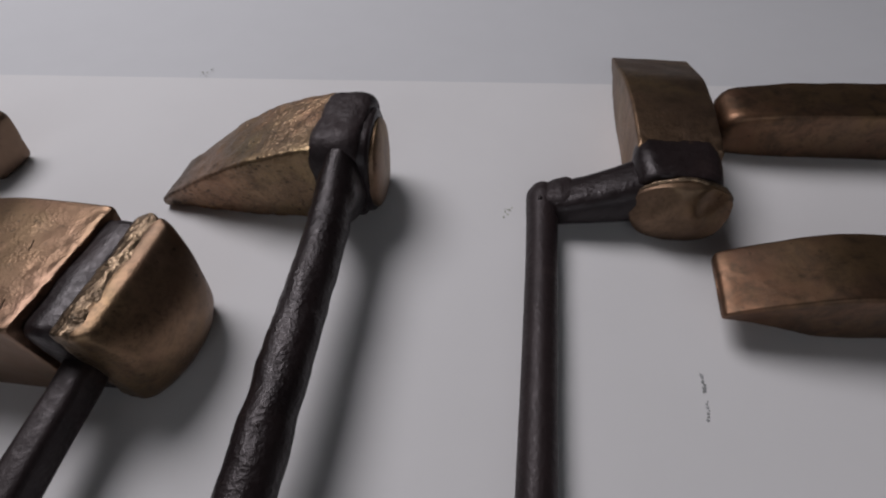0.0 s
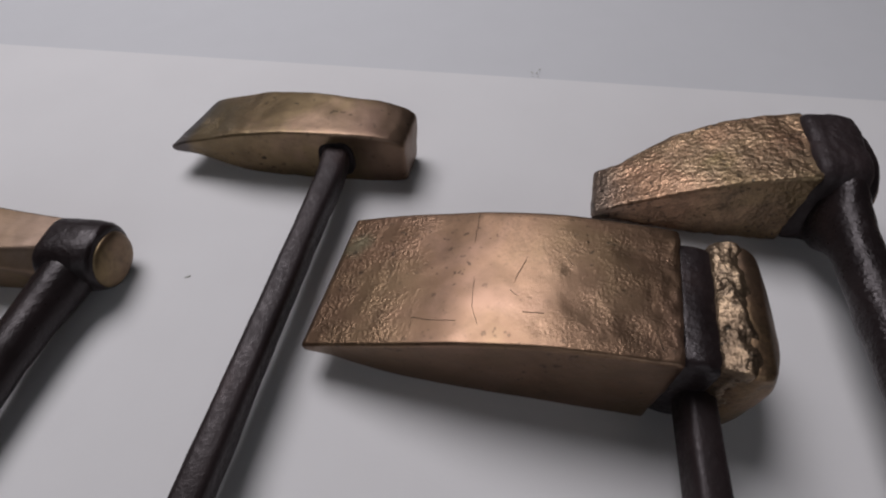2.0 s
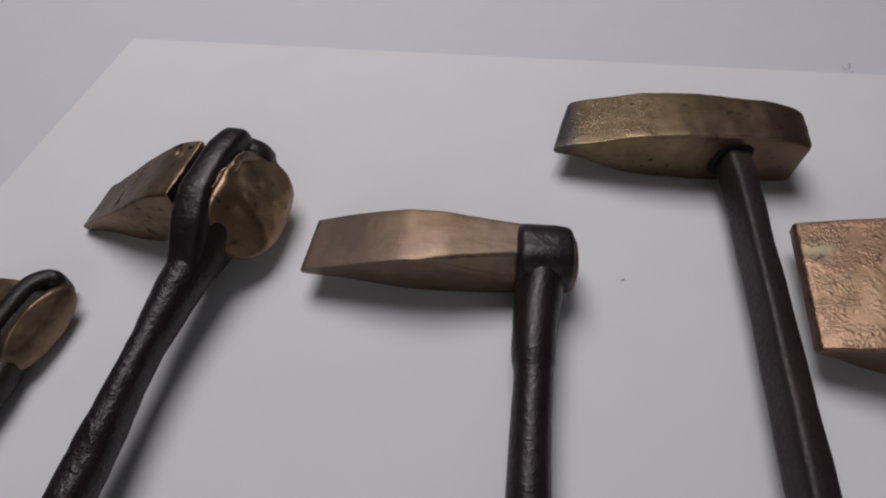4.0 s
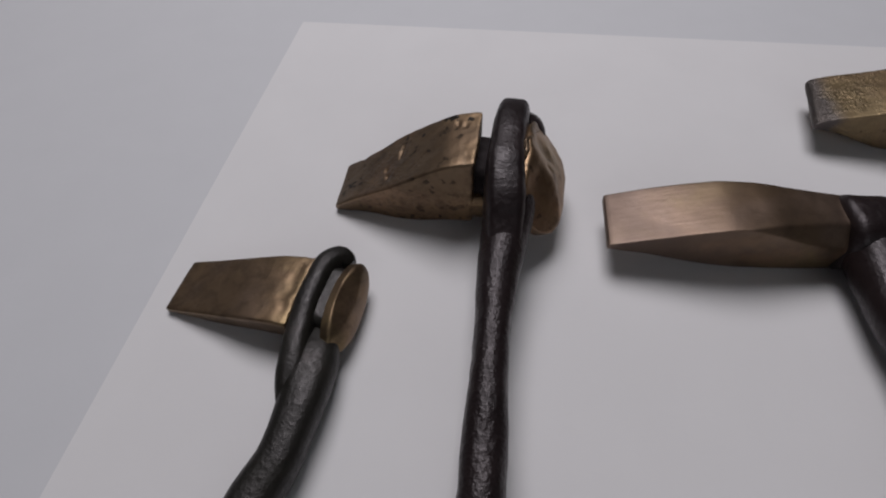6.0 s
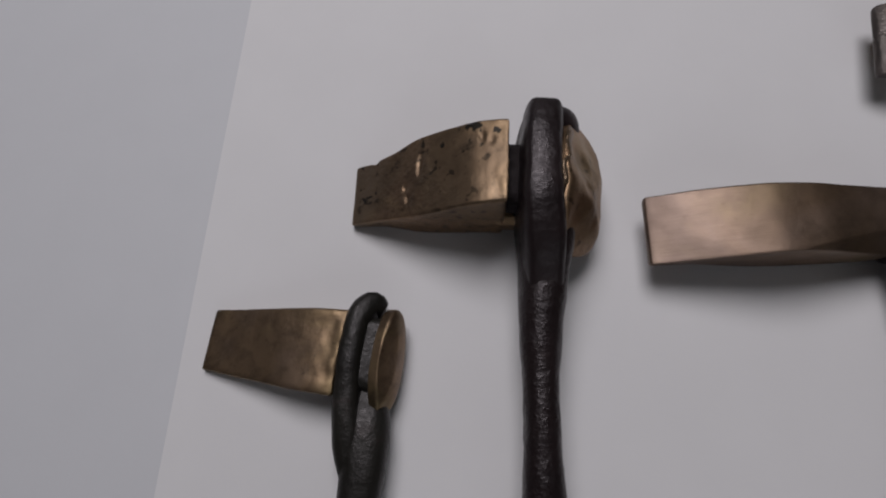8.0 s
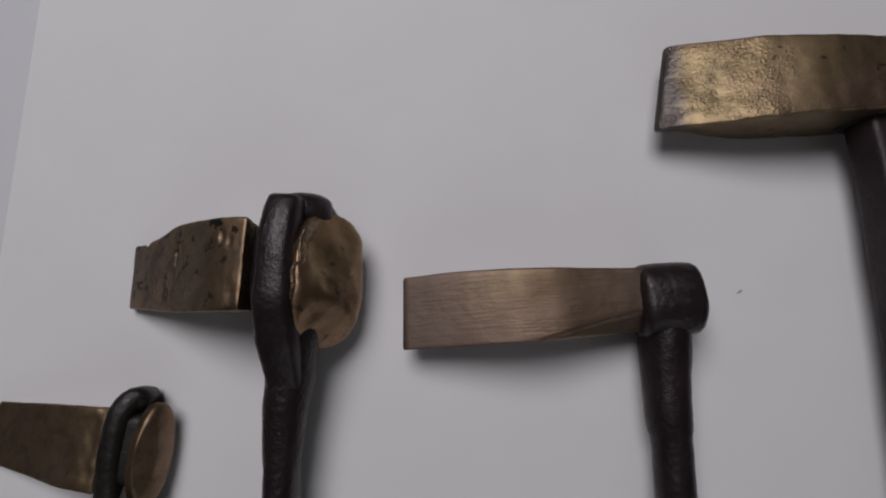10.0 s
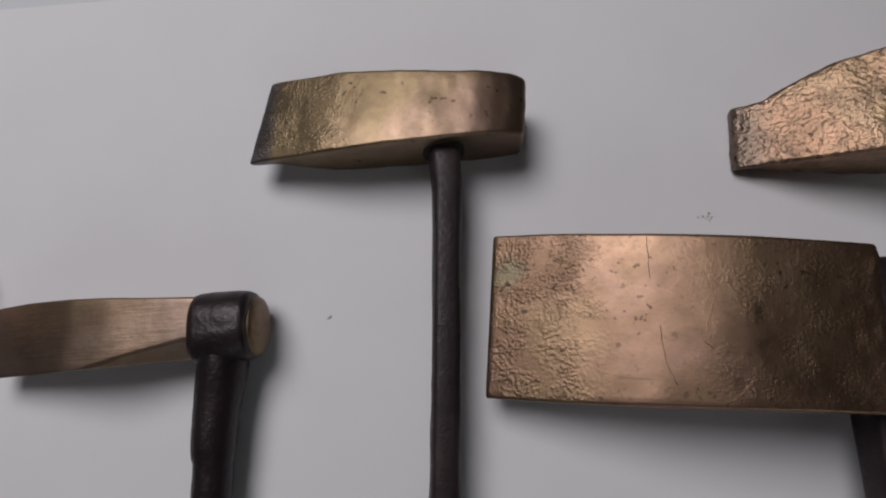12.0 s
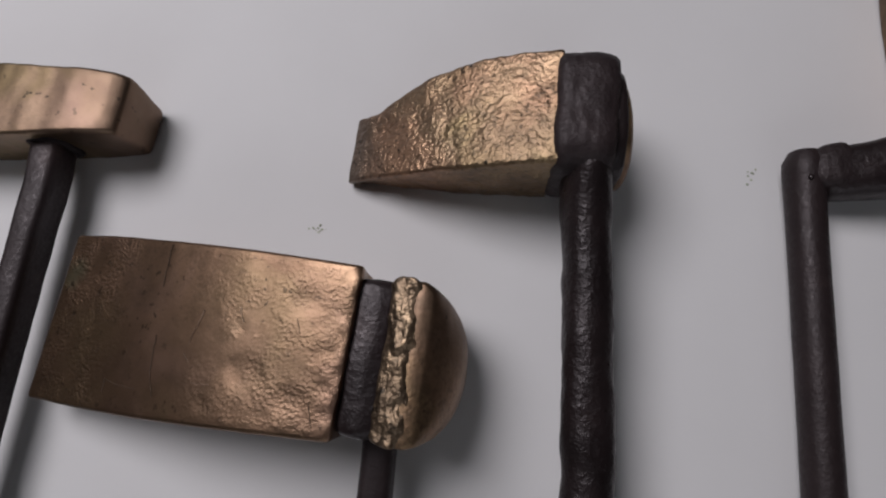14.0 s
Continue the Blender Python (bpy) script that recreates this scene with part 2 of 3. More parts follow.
def thing(name, x, y, turn, label, category, group=""):
    """An Empty on the sheet; its x axis runs along the tool's head, turned by degrees from +x."""
    ob = new(name)
    ob.matrix_basis = pose(x * D, y * D, 0, 0, 0, turn)
    ob.empty_display_size = 0.02
    return tagged(ob, label, category, group)


def rounded(far, near, lo, hi, r, chamfer=None, n=8, k=5):
    """Points round a cross-section with rounded corners: across from -near to far, up from lo to hi; the near upper
    edge is cut off by chamfer. The sides lean in a little towards the bottom."""
    draft = min(0.016, 0.2 * (hi - lo))
    corners = [(far, hi), (-near, hi), (-near + draft, lo), (far - draft, lo)]
    if chamfer is not None:
        c = max(chamfer, 0.002)
        corners[1:2] = [(-near + c, hi), (-near, hi - 1.1 * c)]
    corners, ends = [Vector(p) for p in corners], []
    for i, p in enumerate(corners):
        a, b = corners[i - 1] - p, corners[(i + 1) % len(corners)] - p
        cut = [min(r, 0.48 * e.length) for e in (a, b)]
        ends.append((p + a.normalized() * cut[0], p, p + b.normalized() * cut[1]))
    pts = []
    for i, (a, p, b) in enumerate(ends):
        for j in range(k + 1):
            f = j / k
            w = 0.7071 * 2 * f * (1 - f)
            pts.append((a * (1 - f) ** 2 + p * w + b * f ** 2) / ((1 - f) ** 2 + w + f ** 2))
        after = ends[(i + 1) % len(ends)][0]
        for j in range(1, n):
            pts.append(b + (after - b) * (j / n))
    return [(p.x, p.y) for p in pts]


def skin(bm, rings, closed_start=True, closed_end=True):
    """Faces between rings of points; the ends are shut by shrinking rings."""
    def shut(ring):
        c = sum((Vector(p) for p in ring), Vector()) / len(ring)
        return [[tuple(c + (Vector(p) - c) * f) for p in ring] for f in (0.66, 0.33)], c
    if closed_start:
        inner, c0 = shut(rings[0])
        rings = inner[::-1] + rings
    if closed_end:
        inner, c1 = shut(rings[-1])
        rings = rings + inner
    made = [[bm.verts.new(p) for p in ring] for ring in rings]
    count = len(made[0])
    for a, b in zip(made, made[1:]):
        for i in range(count):
            bm.faces.new((a[i], a[(i + 1) % count], b[(i + 1) % count], b[i]))
    for ring, c, wanted in ((made[0], c0 if closed_start else None, closed_start), (made[-1], c1 if closed_end else None, closed_end)):
        if wanted:
            mid = bm.verts.new(c)
            for i in range(count):
                bm.faces.new((ring[i], ring[(i + 1) % count], mid))


def roughen(bm, amp, size, seed, small=0.35):
    """Uneven forging and casting: moves each point along its normal; amp and size in metres."""
    bm.normal_update()
    for v in bm.verts:
        p = v.co / size + Vector((seed * 7.1, seed * 3.3, seed))
        h = 0.7 * noise.noise(p) + small * noise.noise(p * 3.1)
        v.co += v.normal * h * amp


def smooth_table(rows, s):
    rows = np.array(rows, float)
    out = [s]
    for c in range(1, rows.shape[1]):
        x, y = rows[:, 0], rows[:, c]
        h = np.diff(x)
        d = np.diff(y) / h
        m = np.zeros(len(x))
        m[0], m[-1] = d[0], d[-1]
        for i in range(1, len(x) - 1):
            m[i] = 0 if d[i - 1] * d[i] <= 0 else 2 * d[i - 1] * d[i] / (d[i - 1] + d[i])
        i = min(max(int(np.searchsorted(x, s) - 1), 0), len(h) - 1)
        f = (s - x[i]) / h[i]
        out.append((1 + 2 * f) * (1 - f) ** 2 * y[i] + f * (1 - f) ** 2 * h[i] * m[i] + f * f * (3 - 2 * f) * y[i + 1] + f * f * (f - 1) * h[i] * m[i + 1])
    return out


def loft(rows, steps, bevel=0.006, amp=0.0, size=0.01, seed=1.0, slant=(0.0, 0.0), across=8, gouges=(), ragged=0.0):
    """A head along x. rows: (s, far, near, lo, hi, corner radius[, chamfer of the near upper edge]), in decimetres. slant: how much s shifts per unit
    across at the first and the last row. across: points over each side. gouges: hollows (s, across, length, width, depth) in the
    upper face; ragged: how torn the last end is."""
    bm = bmesh.new()
    s0, s1 = rows[0][0], rows[-1][0]
    stations = [s0, s0 + bevel * 0.3, s0 + bevel] + list(np.linspace(s0 + bevel, s1 - bevel, steps)[1:-1]) + [s1 - bevel, s1 - bevel * 0.3, s1]
    rings = []
    for s in stations:
        _, far, near, lo, hi, r, *cham = smooth_table(rows, s)
        d = min(s - s0, s1 - s)
        cut = bevel - math.sqrt(max(0.0, bevel ** 2 - (bevel - d) ** 2)) if d < bevel else 0.0
        f = (s - s0) / (s1 - s0)
        k = slant[0] * (1 - f) + slant[1] * f
        ring = []
        for y, z in rounded(far - cut, near - cut, lo + cut, hi - cut, r, cham[0] if cham else None, n=across):
            x = s + k * y
            if z > (lo + hi) / 2:
                for gs, gy, gl, gw, gd in gouges:
                    e = ((x - gs) / gl) ** 2 + ((y - gy) / gw) ** 2
                    e *= 1 + 0.9 * noise.noise((x * 60, y * 60, gs * 50))
                    z -= gd * max(0.0, 1 - e) ** 0.9
            ring.append((x * D, y * D, z * D))
        rings.append(ring)
    skin(bm, rings)
    if amp:
        roughen(bm, amp, size, seed)
    if ragged:
        for v in bm.verts:
            f = max(0.0, (v.co.x / D - s1 + 0.09) / 0.09)
            p = v.co / 0.0022 + Vector((seed, 0, 0))
            v.co.z += ragged * f * (noise.noise(p) - 0.25) * (1 if v.co.z > 0.008 else 0)
            v.co.x += ragged * 1.2 * max(0.0, f - 0.4) * noise.noise(p * 0.7)
    return bm


def dome(width, height, thick, mid_z, steps=10, power=2.2, amp=0.0003, seed=1.0, skew=0.0, edge=0.25, size=0.008, flats=(), dents=()):
    """A cushion-shaped striking face: flat back at x = 0, domed towards +x. flats: planes (nx, ny, nz, distance) that
    cut it like hammered facets; dents: hollows (y, z, radius, depth); all in decimetres from its centre."""
    bm = bmesh.new()
    rings = []
    planes = [(Vector(f[:3]).normalized(), f[3]) for f in flats]
    for i in range(steps + 1):
        f = i / steps
        if f < edge:
            x, r = thick * 0.45 * f / edge, 1.0
        else:
            a = (f - edge) / (1 - edge)
            x, r = thick * (0.45 + 0.55 * math.sin(a * math.pi / 2)), max(0.04, math.cos(a * math.pi / 2) ** 0.75)
        ring = []
        for j in range(48):
            a = 2 * math.pi * j / 48
            c, s = math.cos(a), math.sin(a)
            y = math.copysign(abs(c) ** (2 / power), c) * width / 2 * r
            z = math.copysign(abs(s) ** (2 / power), s) * height / 2 * r
            p = Vector((x + skew * z, y, z))
            for n, d in planes:
                p -= n * max(0.0, p.dot(n) - d)
            for dy, dz, dr, depth in dents:
                p.x -= depth * max(0.0, 1 - ((p.y - dy) ** 2 + (p.z - dz) ** 2) / dr ** 2) if i > steps * edge else 0.0
            ring.append((p.x * D, p.y * D, (mid_z + p.z) * D))
        rings.append(ring)
    skin(bm, rings)
    roughen(bm, amp, size, seed)
    return bm


def bar(points, steps, power=2.0, twist=0.0, amp=0.0004, size=0.008, seed=1.0, sides=28, at=None):
    """A handle through points (x, y, z, width, height), in decimetres; power 2 is round, more is squarer."""
    bm = bmesh.new()
    pts = np.array(points, float)
    if at:
        back = at.matrix_basis.inverted()
        pts[:, :3] = [tuple(back @ (Vector(p) * D) / D) for p in pts[:, :3]]
    along = np.r_[0, np.cumsum(np.linalg.norm(np.diff(pts[:, :3], axis=0), axis=1))]
    rows = np.c_[along, pts]
    rings = []
    stations = np.linspace(0, along[-1], steps)
    centre = [Vector(smooth_table(rows, s)[1:4]) for s in stations]
    for i, s in enumerate(stations):
        _, x, y, z, w, h = smooth_table(rows, s)
        t = (centre[min(i + 1, steps - 1)] - centre[max(i - 1, 0)]).normalized()
        side = t.cross(Vector((0, 0, 1))).normalized()
        up = side.cross(t)
        turn = radians(twist)
        side, up = side * math.cos(turn) + up * math.sin(turn), up * math.cos(turn) - side * math.sin(turn)
        end = min(s, along[-1] - s)
        k = 1.0 if end > 0.02 else 0.8 + 0.2 * math.sqrt(max(0.0, 1 - (1 - end / 0.02) ** 2))
        ring = []
        for j in range(sides):
            a = 2 * math.pi * j / sides
            c, q = math.cos(a), math.sin(a)
            c, q = math.copysign(abs(c) ** (2 / power), c), math.copysign(abs(q) ** (2 / power), q)
            p = Vector((x, y, z)) + side * (c * w / 2 * k) + up * (q * h / 2 * k)
            ring.append(tuple(p * D))
        rings.append(ring)
    skin(bm, rings)
    roughen(bm, amp, size, seed)
    return bm


def box(x0, y0, z0, x1, y1, z1, bevel=0.0):
    bm = bmesh.new()
    bmesh.ops.create_cube(bm, size=1.0)
    for v in bm.verts:
        v.co = Vector(((v.co.x + 0.5) * (x1 - x0) + x0, (v.co.y + 0.5) * (y1 - y0) + y0, (v.co.z + 0.5) * (z1 - z0) + z0))
    if bevel:
        bmesh.ops.bevel(bm, geom=bm.edges[:], offset=bevel, segments=2, affect="EDGES")
    return bm


def setting(name, bm, mat):
    return tagged(link(name, bm, mat), kind="structure")


# ---- the room and the table ----
setting("floor", box(-1.5, -1.3, -0.80, 1.5, 1.5, -0.75), FLOORING)
setting("ceiling", box(-1.5, -1.3, 1.65, 1.5, 1.5, 1.70), PLASTER)
setting("wall_north", box(-1.5, 1.5, -0.80, 1.5, 1.6, 1.70), PLASTER)
# unseen wall; its opening is added for the fill light
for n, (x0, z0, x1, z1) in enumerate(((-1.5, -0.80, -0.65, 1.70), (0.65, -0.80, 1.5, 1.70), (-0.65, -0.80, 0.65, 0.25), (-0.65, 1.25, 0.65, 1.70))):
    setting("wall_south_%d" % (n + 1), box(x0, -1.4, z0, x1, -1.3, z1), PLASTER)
setting("wall_west", box(-1.6, -1.4, -0.80, -1.5, 1.6, 1.70), PLASTER)
setting("wall_east", box(1.5, -1.4, -0.80, 1.6, 1.6, 1.70), PLASTER)

table = tagged(new("table"), "grey laminate table with a smooth matt top", "table")
table.location = (0.0, 0.0, -0.75)
for name, b in (("tabletop", box(-0.75, -0.45, 0.722, 0.75, 0.50, 0.7494, 0.002)),
                ("leg", box(-0.72, -0.42, 0.0, -0.67, -0.37, 0.722)), ("leg", box(0.67, -0.42, 0.0, 0.72, -0.37, 0.722)),
                ("leg", box(-0.72, 0.42, 0.0, -0.67, 0.47, 0.722)), ("leg", box(0.67, 0.42, 0.0, 0.72, 0.47, 0.722))):
    part(name, b, TABLE, table)


def paper_sheet():
    """A large sheet, lying flat, with its far edge turned by about eight degrees."""
    bm = bmesh.new()
    nx, ny, wide, deep = 60, 44, 0.594, 0.42
    grid = [[None] * (ny + 1) for _ in range(nx + 1)]
    for i in range(nx + 1):
        for j in range(ny + 1):
            x, y = wide * i / nx, -deep * j / ny
            grid[i][j] = bm.verts.new((x, y, 0.0))
    for i in range(nx):
        for j in range(ny):
            bm.faces.new((grid[i][j], grid[i][j + 1], grid[i + 1][j + 1], grid[i + 1][j]))
    ext = bmesh.ops.extrude_face_region(bm, geom=bm.faces[:])
    for v in ext["geom"]:
        if isinstance(v, bmesh.types.BMVert):
            v.co.z -= 0.0003
    ob = link("paper_sheet", bm, PAPER)
    ob.matrix_world = pose(-0.2815, 0.1355, -0.0001, 0, 0, -7.9)
    return tagged(ob, "large white sheet of paper lying flat on the table", "paper")


paper_sheet()
ROW = "bronze hammers on the sheet"


# ---- the tools, from the far end of the row; handles are given by their places on the sheet ----
def small_axe_hammer():
    """The smallest one: a thin wedge, a looped iron strap and a kidney-shaped poll."""
    h = thing("hammer", -2.949, -0.050, -13.9, "small dull bronze hammer with a thin wedge and bent iron handle", "hammer", ROW)
    part("blade", loft([(0.012, 0.078, 0.076, 0.0, 0.018, 0.006), (0.15, 0.088, 0.090, 0.0, 0.056, 0.007), (0.30, 0.097, 0.103, 0.018, 0.098, 0.008), (0.374, 0.100, 0.106, 0.022, 0.108, 0.01)], 40, 0.005, 0.00015, 0.008, 2.0, slant=(-0.02, 0.03), across=16, ragged=0.0007), DULL, h)
    part("strap", bar([(-2.592, -0.42, 0.058, 0.04, 0.06), (-2.588, -0.33, 0.062, 0.066, 0.098), (-2.581, -0.24, 0.063, 0.066, 0.112), (-2.566, -0.15, 0.064, 0.064, 0.122), (-2.548, -0.085, 0.064, 0.064, 0.124), (-2.530, -0.050, 0.062, 0.066, 0.118), (-2.506, -0.032, 0.056, 0.060, 0.104), (-2.484, -0.046, 0.050, 0.048, 0.09)], 50, 3.0, 0, 0.0003, 0.008, 3.0, at=h), IRON_GREEN, h)
    p = part("poll", dome(0.248, 0.110, 0.040, 0.0, steps=18, power=2.1, amp=0.0003, seed=4.0, size=0.007, flats=((0.93, 0.0, 0.36, 0.040), (0.85, -0.5, 0.0, 0.075))), DULL, h)
    p.matrix_local = pose(0.470 * D, -0.008 * D, 0.066 * D, 0, -22, 0)
    part("tang", loft([(0.355, 0.086, 0.09, 0.022, 0.096, 0.02), (0.41, 0.092, 0.085, 0.02, 0.106, 0.03), (0.492, 0.096, 0.10, 0.02, 0.100, 0.03)], 10, 0.008, 0.0002, 0.01, 3.5), IRON_GREEN, h)
    part("handle", bar([(-2.538, -0.18, 0.042, 0.06, 0.05), (-2.545, -0.24, 0.050, 0.098, 0.070), (-2.550, -0.31, 0.060, 0.120, 0.090), (-2.562, -0.42, 0.064, 0.100, 0.09), (-2.582, -0.50, 0.061, 0.092, 0.088), (-2.628, -0.60, 0.058, 0.100, 0.088), (-2.672, -0.72, 0.055, 0.104, 0.088), (-2.71, -1.1, 0.048, 0.09, 0.088), (-2.73, -1.8, 0.045, 0.09, 0.088)], 90, 2.5, 0, 0.0003, 0.010, 5.0, at=h), IRON_GREEN, h)


def round_poll_hammer():
    """A pitted wedge, an iron loop folded over it and a broad lens-shaped poll."""
    h = thing("hammer", -2.545, 0.297, -10.5, "pitted bronze hammer with a broad lens poll and black iron loop", "hammer", ROW)
    part("blade", loft([(0, 0.088, 0.088, 0.002, 0.026, 0.006), (0.045, 0.086, 0.092, 0.002, 0.056, 0.007), (0.06, 0.080, 0.093, 0.002, 0.066, 0.007), (0.075, 0.090, 0.094, 0.001, 0.075, 0.007), (0.11, 0.098, 0.098, 0.001, 0.096, 0.008), (0.20, 0.122, 0.106, 0.0, 0.152, 0.008), (0.34, 0.118, 0.108, 0.016, 0.234, 0.008), (0.408, 0.116, 0.108, 0.022, 0.253, 0.01)], 90, 0.006, 0.0002, 0.007, 7.0, slant=(-0.04, 0.0), across=22, gouges=[(0.19, 0.035, 0.010, 0.040, 0.006), (0.155, -0.02, 0.008, 0.014, 0.006), (0.165, -0.055, 0.012, 0.016, 0.006), (0.345, 0.070, 0.010, 0.014, 0.007), (0.365, 0.055, 0.010, 0.012, 0.004)], ragged=0.0003), PITTED, h)
    part("tang", loft([(0.385, 0.08, 0.104, 0.024, 0.125, 0.03), (0.56, 0.09, 0.10, 0.03, 0.12, 0.03)], 12, 0.006, 0.0003, 0.01, 8.0), PITTED, h)
    # filler painted near-black for the shade between blade and loop
    part("gap_filler", loft([(0.39, 0.085, 0.085, 0.05, 0.205, 0.03), (0.56, 0.09, 0.09, 0.05, 0.19, 0.03)], 10, 0.006, 0.0004, 0.006, 8.5), GAP_SHADE, h, "filler coloured as the shade in the gap under the loop")
    part("loop", bar([(-2.106, -0.10, 0.130, 0.070, 0.09), (-2.098, -0.03, 0.136, 0.090, 0.15), (-2.090, 0.05, 0.143, 0.100, 0.235), (-2.080, 0.14, 0.146, 0.102, 0.278), (-2.064, 0.23, 0.145, 0.100, 0.284), (-2.048, 0.30, 0.143, 0.100, 0.280), (-2.032, 0.366, 0.135, 0.092, 0.26)], 60, 4.5, 0, 0.0005, 0.009, 9.0, at=h), IRON, h)
    part("loop_end", bar([(-2.060, 0.325, 0.125, 0.11, 0.23), (-2.022, 0.346, 0.118, 0.108, 0.222), (-1.985, 0.342, 0.092, 0.08, 0.160), (-1.955, 0.312, 0.075, 0.05, 0.11)], 30, 3.0, 0, 0.0004, 0.009, 9.4, at=h), IRON, h)
    p = part("poll", dome(0.335, 0.245, 0.070, 0.0, steps=30, power=2.3, edge=0.34, amp=0.0005, seed=12.0, size=0.008, flats=((0.9, -0.42, 0.05, 0.086), (0.95, 0.22, 0.20, 0.066), (0.82, 0.12, -0.56, 0.100)), dents=((0.045, 0.05, 0.045, 0.008), (-0.020, 0.035, 0.022, 0.006), (-0.07, 0.07, 0.05, 0.008))), WORN_GOLD, h)
    p.matrix_local = pose(0.561 * D, -0.020 * D, 0.142 * D, 0, -27, -4)
    part("rim", bar([(0.022, 0.135, 0.060, 0.010, 0.02), (0.028, 0.105, 0.090, 0.014, 0.03), (0.032, 0.065, 0.108, 0.012, 0.024), (0.036, 0.030, 0.106, 0.014, 0.024), (0.030, 0.005, 0.115, 0.014, 0.03), (0.034, -0.035, 0.114, 0.013, 0.024), (0.026, -0.070, 0.108, 0.014, 0.03), (0.020, -0.105, 0.088, 0.010, 0.02)], 60, 2.4, 0, 0.0004, 0.005, 13.0, sides=14), ROUGH_GOLD, p, "bright torn casting rim")
    part("handle", bar([(-2.055, 0.13, 0.15, 0.12, 0.18), (-2.075, 0.05, 0.14, 0.13, 0.16), (-2.095, -0.03, 0.135, 0.118, 0.13), (-2.125, -0.16, 0.130, 0.098, 0.11), (-2.152, -0.32, 0.126, 0.078, 0.095), (-2.173, -0.46, 0.120, 0.088, 0.095), (-2.194, -0.60, 0.115, 0.092, 0.095), (-2.242, -0.95, 0.095, 0.090, 0.095), (-2.36, -1.9, 0.048, 0.095, 0.095)], 110, 2.2, 0, 0.0005, 0.008, 11.0, at=h), IRON_ROUGH, h)


def socket_hammer():
    """A filed wedge in a round iron socket."""
    h = thing("hammer", -1.810, 0.065, -6.3, "filed bronze hammer wedge set in a black iron socket", "hammer", ROW)
    part("blade", loft([(0, 0.092, 0.092, 0.072, 0.094, 0.006, 0.0), (0.12, 0.093, 0.093, 0.045, 0.130, 0.007, 0.0), (0.22, 0.090, 0.093, 0.024, 0.158, 0.008, 0.0), (0.30, 0.086, 0.092, 0.012, 0.174, 0.008, 0.0), (0.37, 0.083, 0.090, 0.008, 0.176, 0.008, 0.010), (0.46, 0.078, 0.087, 0.008, 0.168, 0.008, 0.028), (0.60, 0.072, 0.080, 0.012, 0.156, 0.010, 0.05)], 50, 0.005, 0.0001, 0.012, 12.0, slant=(0.04, 0.0)), FILED, h)
    part("socket", loft([(0.578, 0.080, 0.095, 0.004, 0.168, 0.05), (0.60, 0.090, 0.105, 0.001, 0.180, 0.07), (0.67, 0.092, 0.105, 0.001, 0.184, 0.08), (0.728, 0.088, 0.098, 0.006, 0.178, 0.08)], 20, 0.012, 0.0003, 0.008, 13.0), IRON, h)
    p = part("poll", dome(0.150, 0.142, 0.028, 0.088, steps=14, amp=0.0003, seed=14.0), DULL, h)
    p.matrix_local = pose(0.716 * D, -0.006 * D, 0, 0, 0, 0)
    part("handle", bar([(-1.165, -0.02, 0.095, 0.12, 0.14), (-1.182, -0.10, 0.094, 0.124, 0.135), (-1.205, -0.20, 0.093, 0.112, 0.118), (-1.222, -0.31, 0.092, 0.102, 0.106), (-1.224, -0.33, 0.090, 0.094, 0.100), (-1.243, -0.45, 0.087, 0.092, 0.098), (-1.268, -0.62, 0.082, 0.094, 0.096), (-1.32, -1.0, 0.066, 0.095, 0.096), (-1.44, -1.9, 0.048, 0.095, 0.095)], 110, 2.0, 0, 0.0003, 0.009, 15.0, at=h), IRON, h)


def eye_hammer():
    """A one-piece wedge hammer; a square iron bar goes into an eye in its side."""
    h = thing("hammer", -1.020, 0.546, -11.0, "olive bronze cross-peen hammer on a square black iron bar", "hammer", ROW)
    part("head", loft([(-0.010, 0.132, 0.122, 0.076, 0.097, 0.007), (0.03, 0.128, 0.122, 0.066, 0.115, 0.008), (0.12, 0.120, 0.124, 0.044, 0.143, 0.009), (0.24, 0.114, 0.122, 0.012, 0.177, 0.010), (0.42, 0.101, 0.110, 0.001, 0.199, 0.010), (0.58, 0.097, 0.096, 0.001, 0.199, 0.012), (0.69, 0.094, 0.086, 0.004, 0.186, 0.014), (0.736, 0.088, 0.079, 0.010, 0.168, 0.018)], 70, 0.010, 0.0004, 0.009, 16.0, slant=(0.15, 0.05)), OLIVE, h)
    # the hole is no opening: a solid plug painted with its shade
    part("eye", bar([(-0.530, 0.37, 0.103, 0.125, 0.150), (-0.534, 0.347, 0.103, 0.118, 0.140)], 6, 3.0, 0, 0.0002, 0.006, 17.0, at=h), GAP_SHADE, h, "plug coloured as the shade in the hole round the handle")
    part("handle", bar([(-0.528, 0.37, 0.104, 0.082, 0.10), (-0.545, 0.22, 0.105, 0.078, 0.10), (-0.578, 0.05, 0.105, 0.070, 0.098), (-0.625, -0.20, 0.104, 0.068, 0.096), (-0.690, -0.54, 0.100, 0.070, 0.096), (-0.76, -0.90, 0.085, 0.070, 0.094), (-0.95, -1.9, 0.047, 0.070, 0.09)], 100, 4.0, 8, 0.0003, 0.010, 18.0, at=h), IRON_SMOOTH, h)


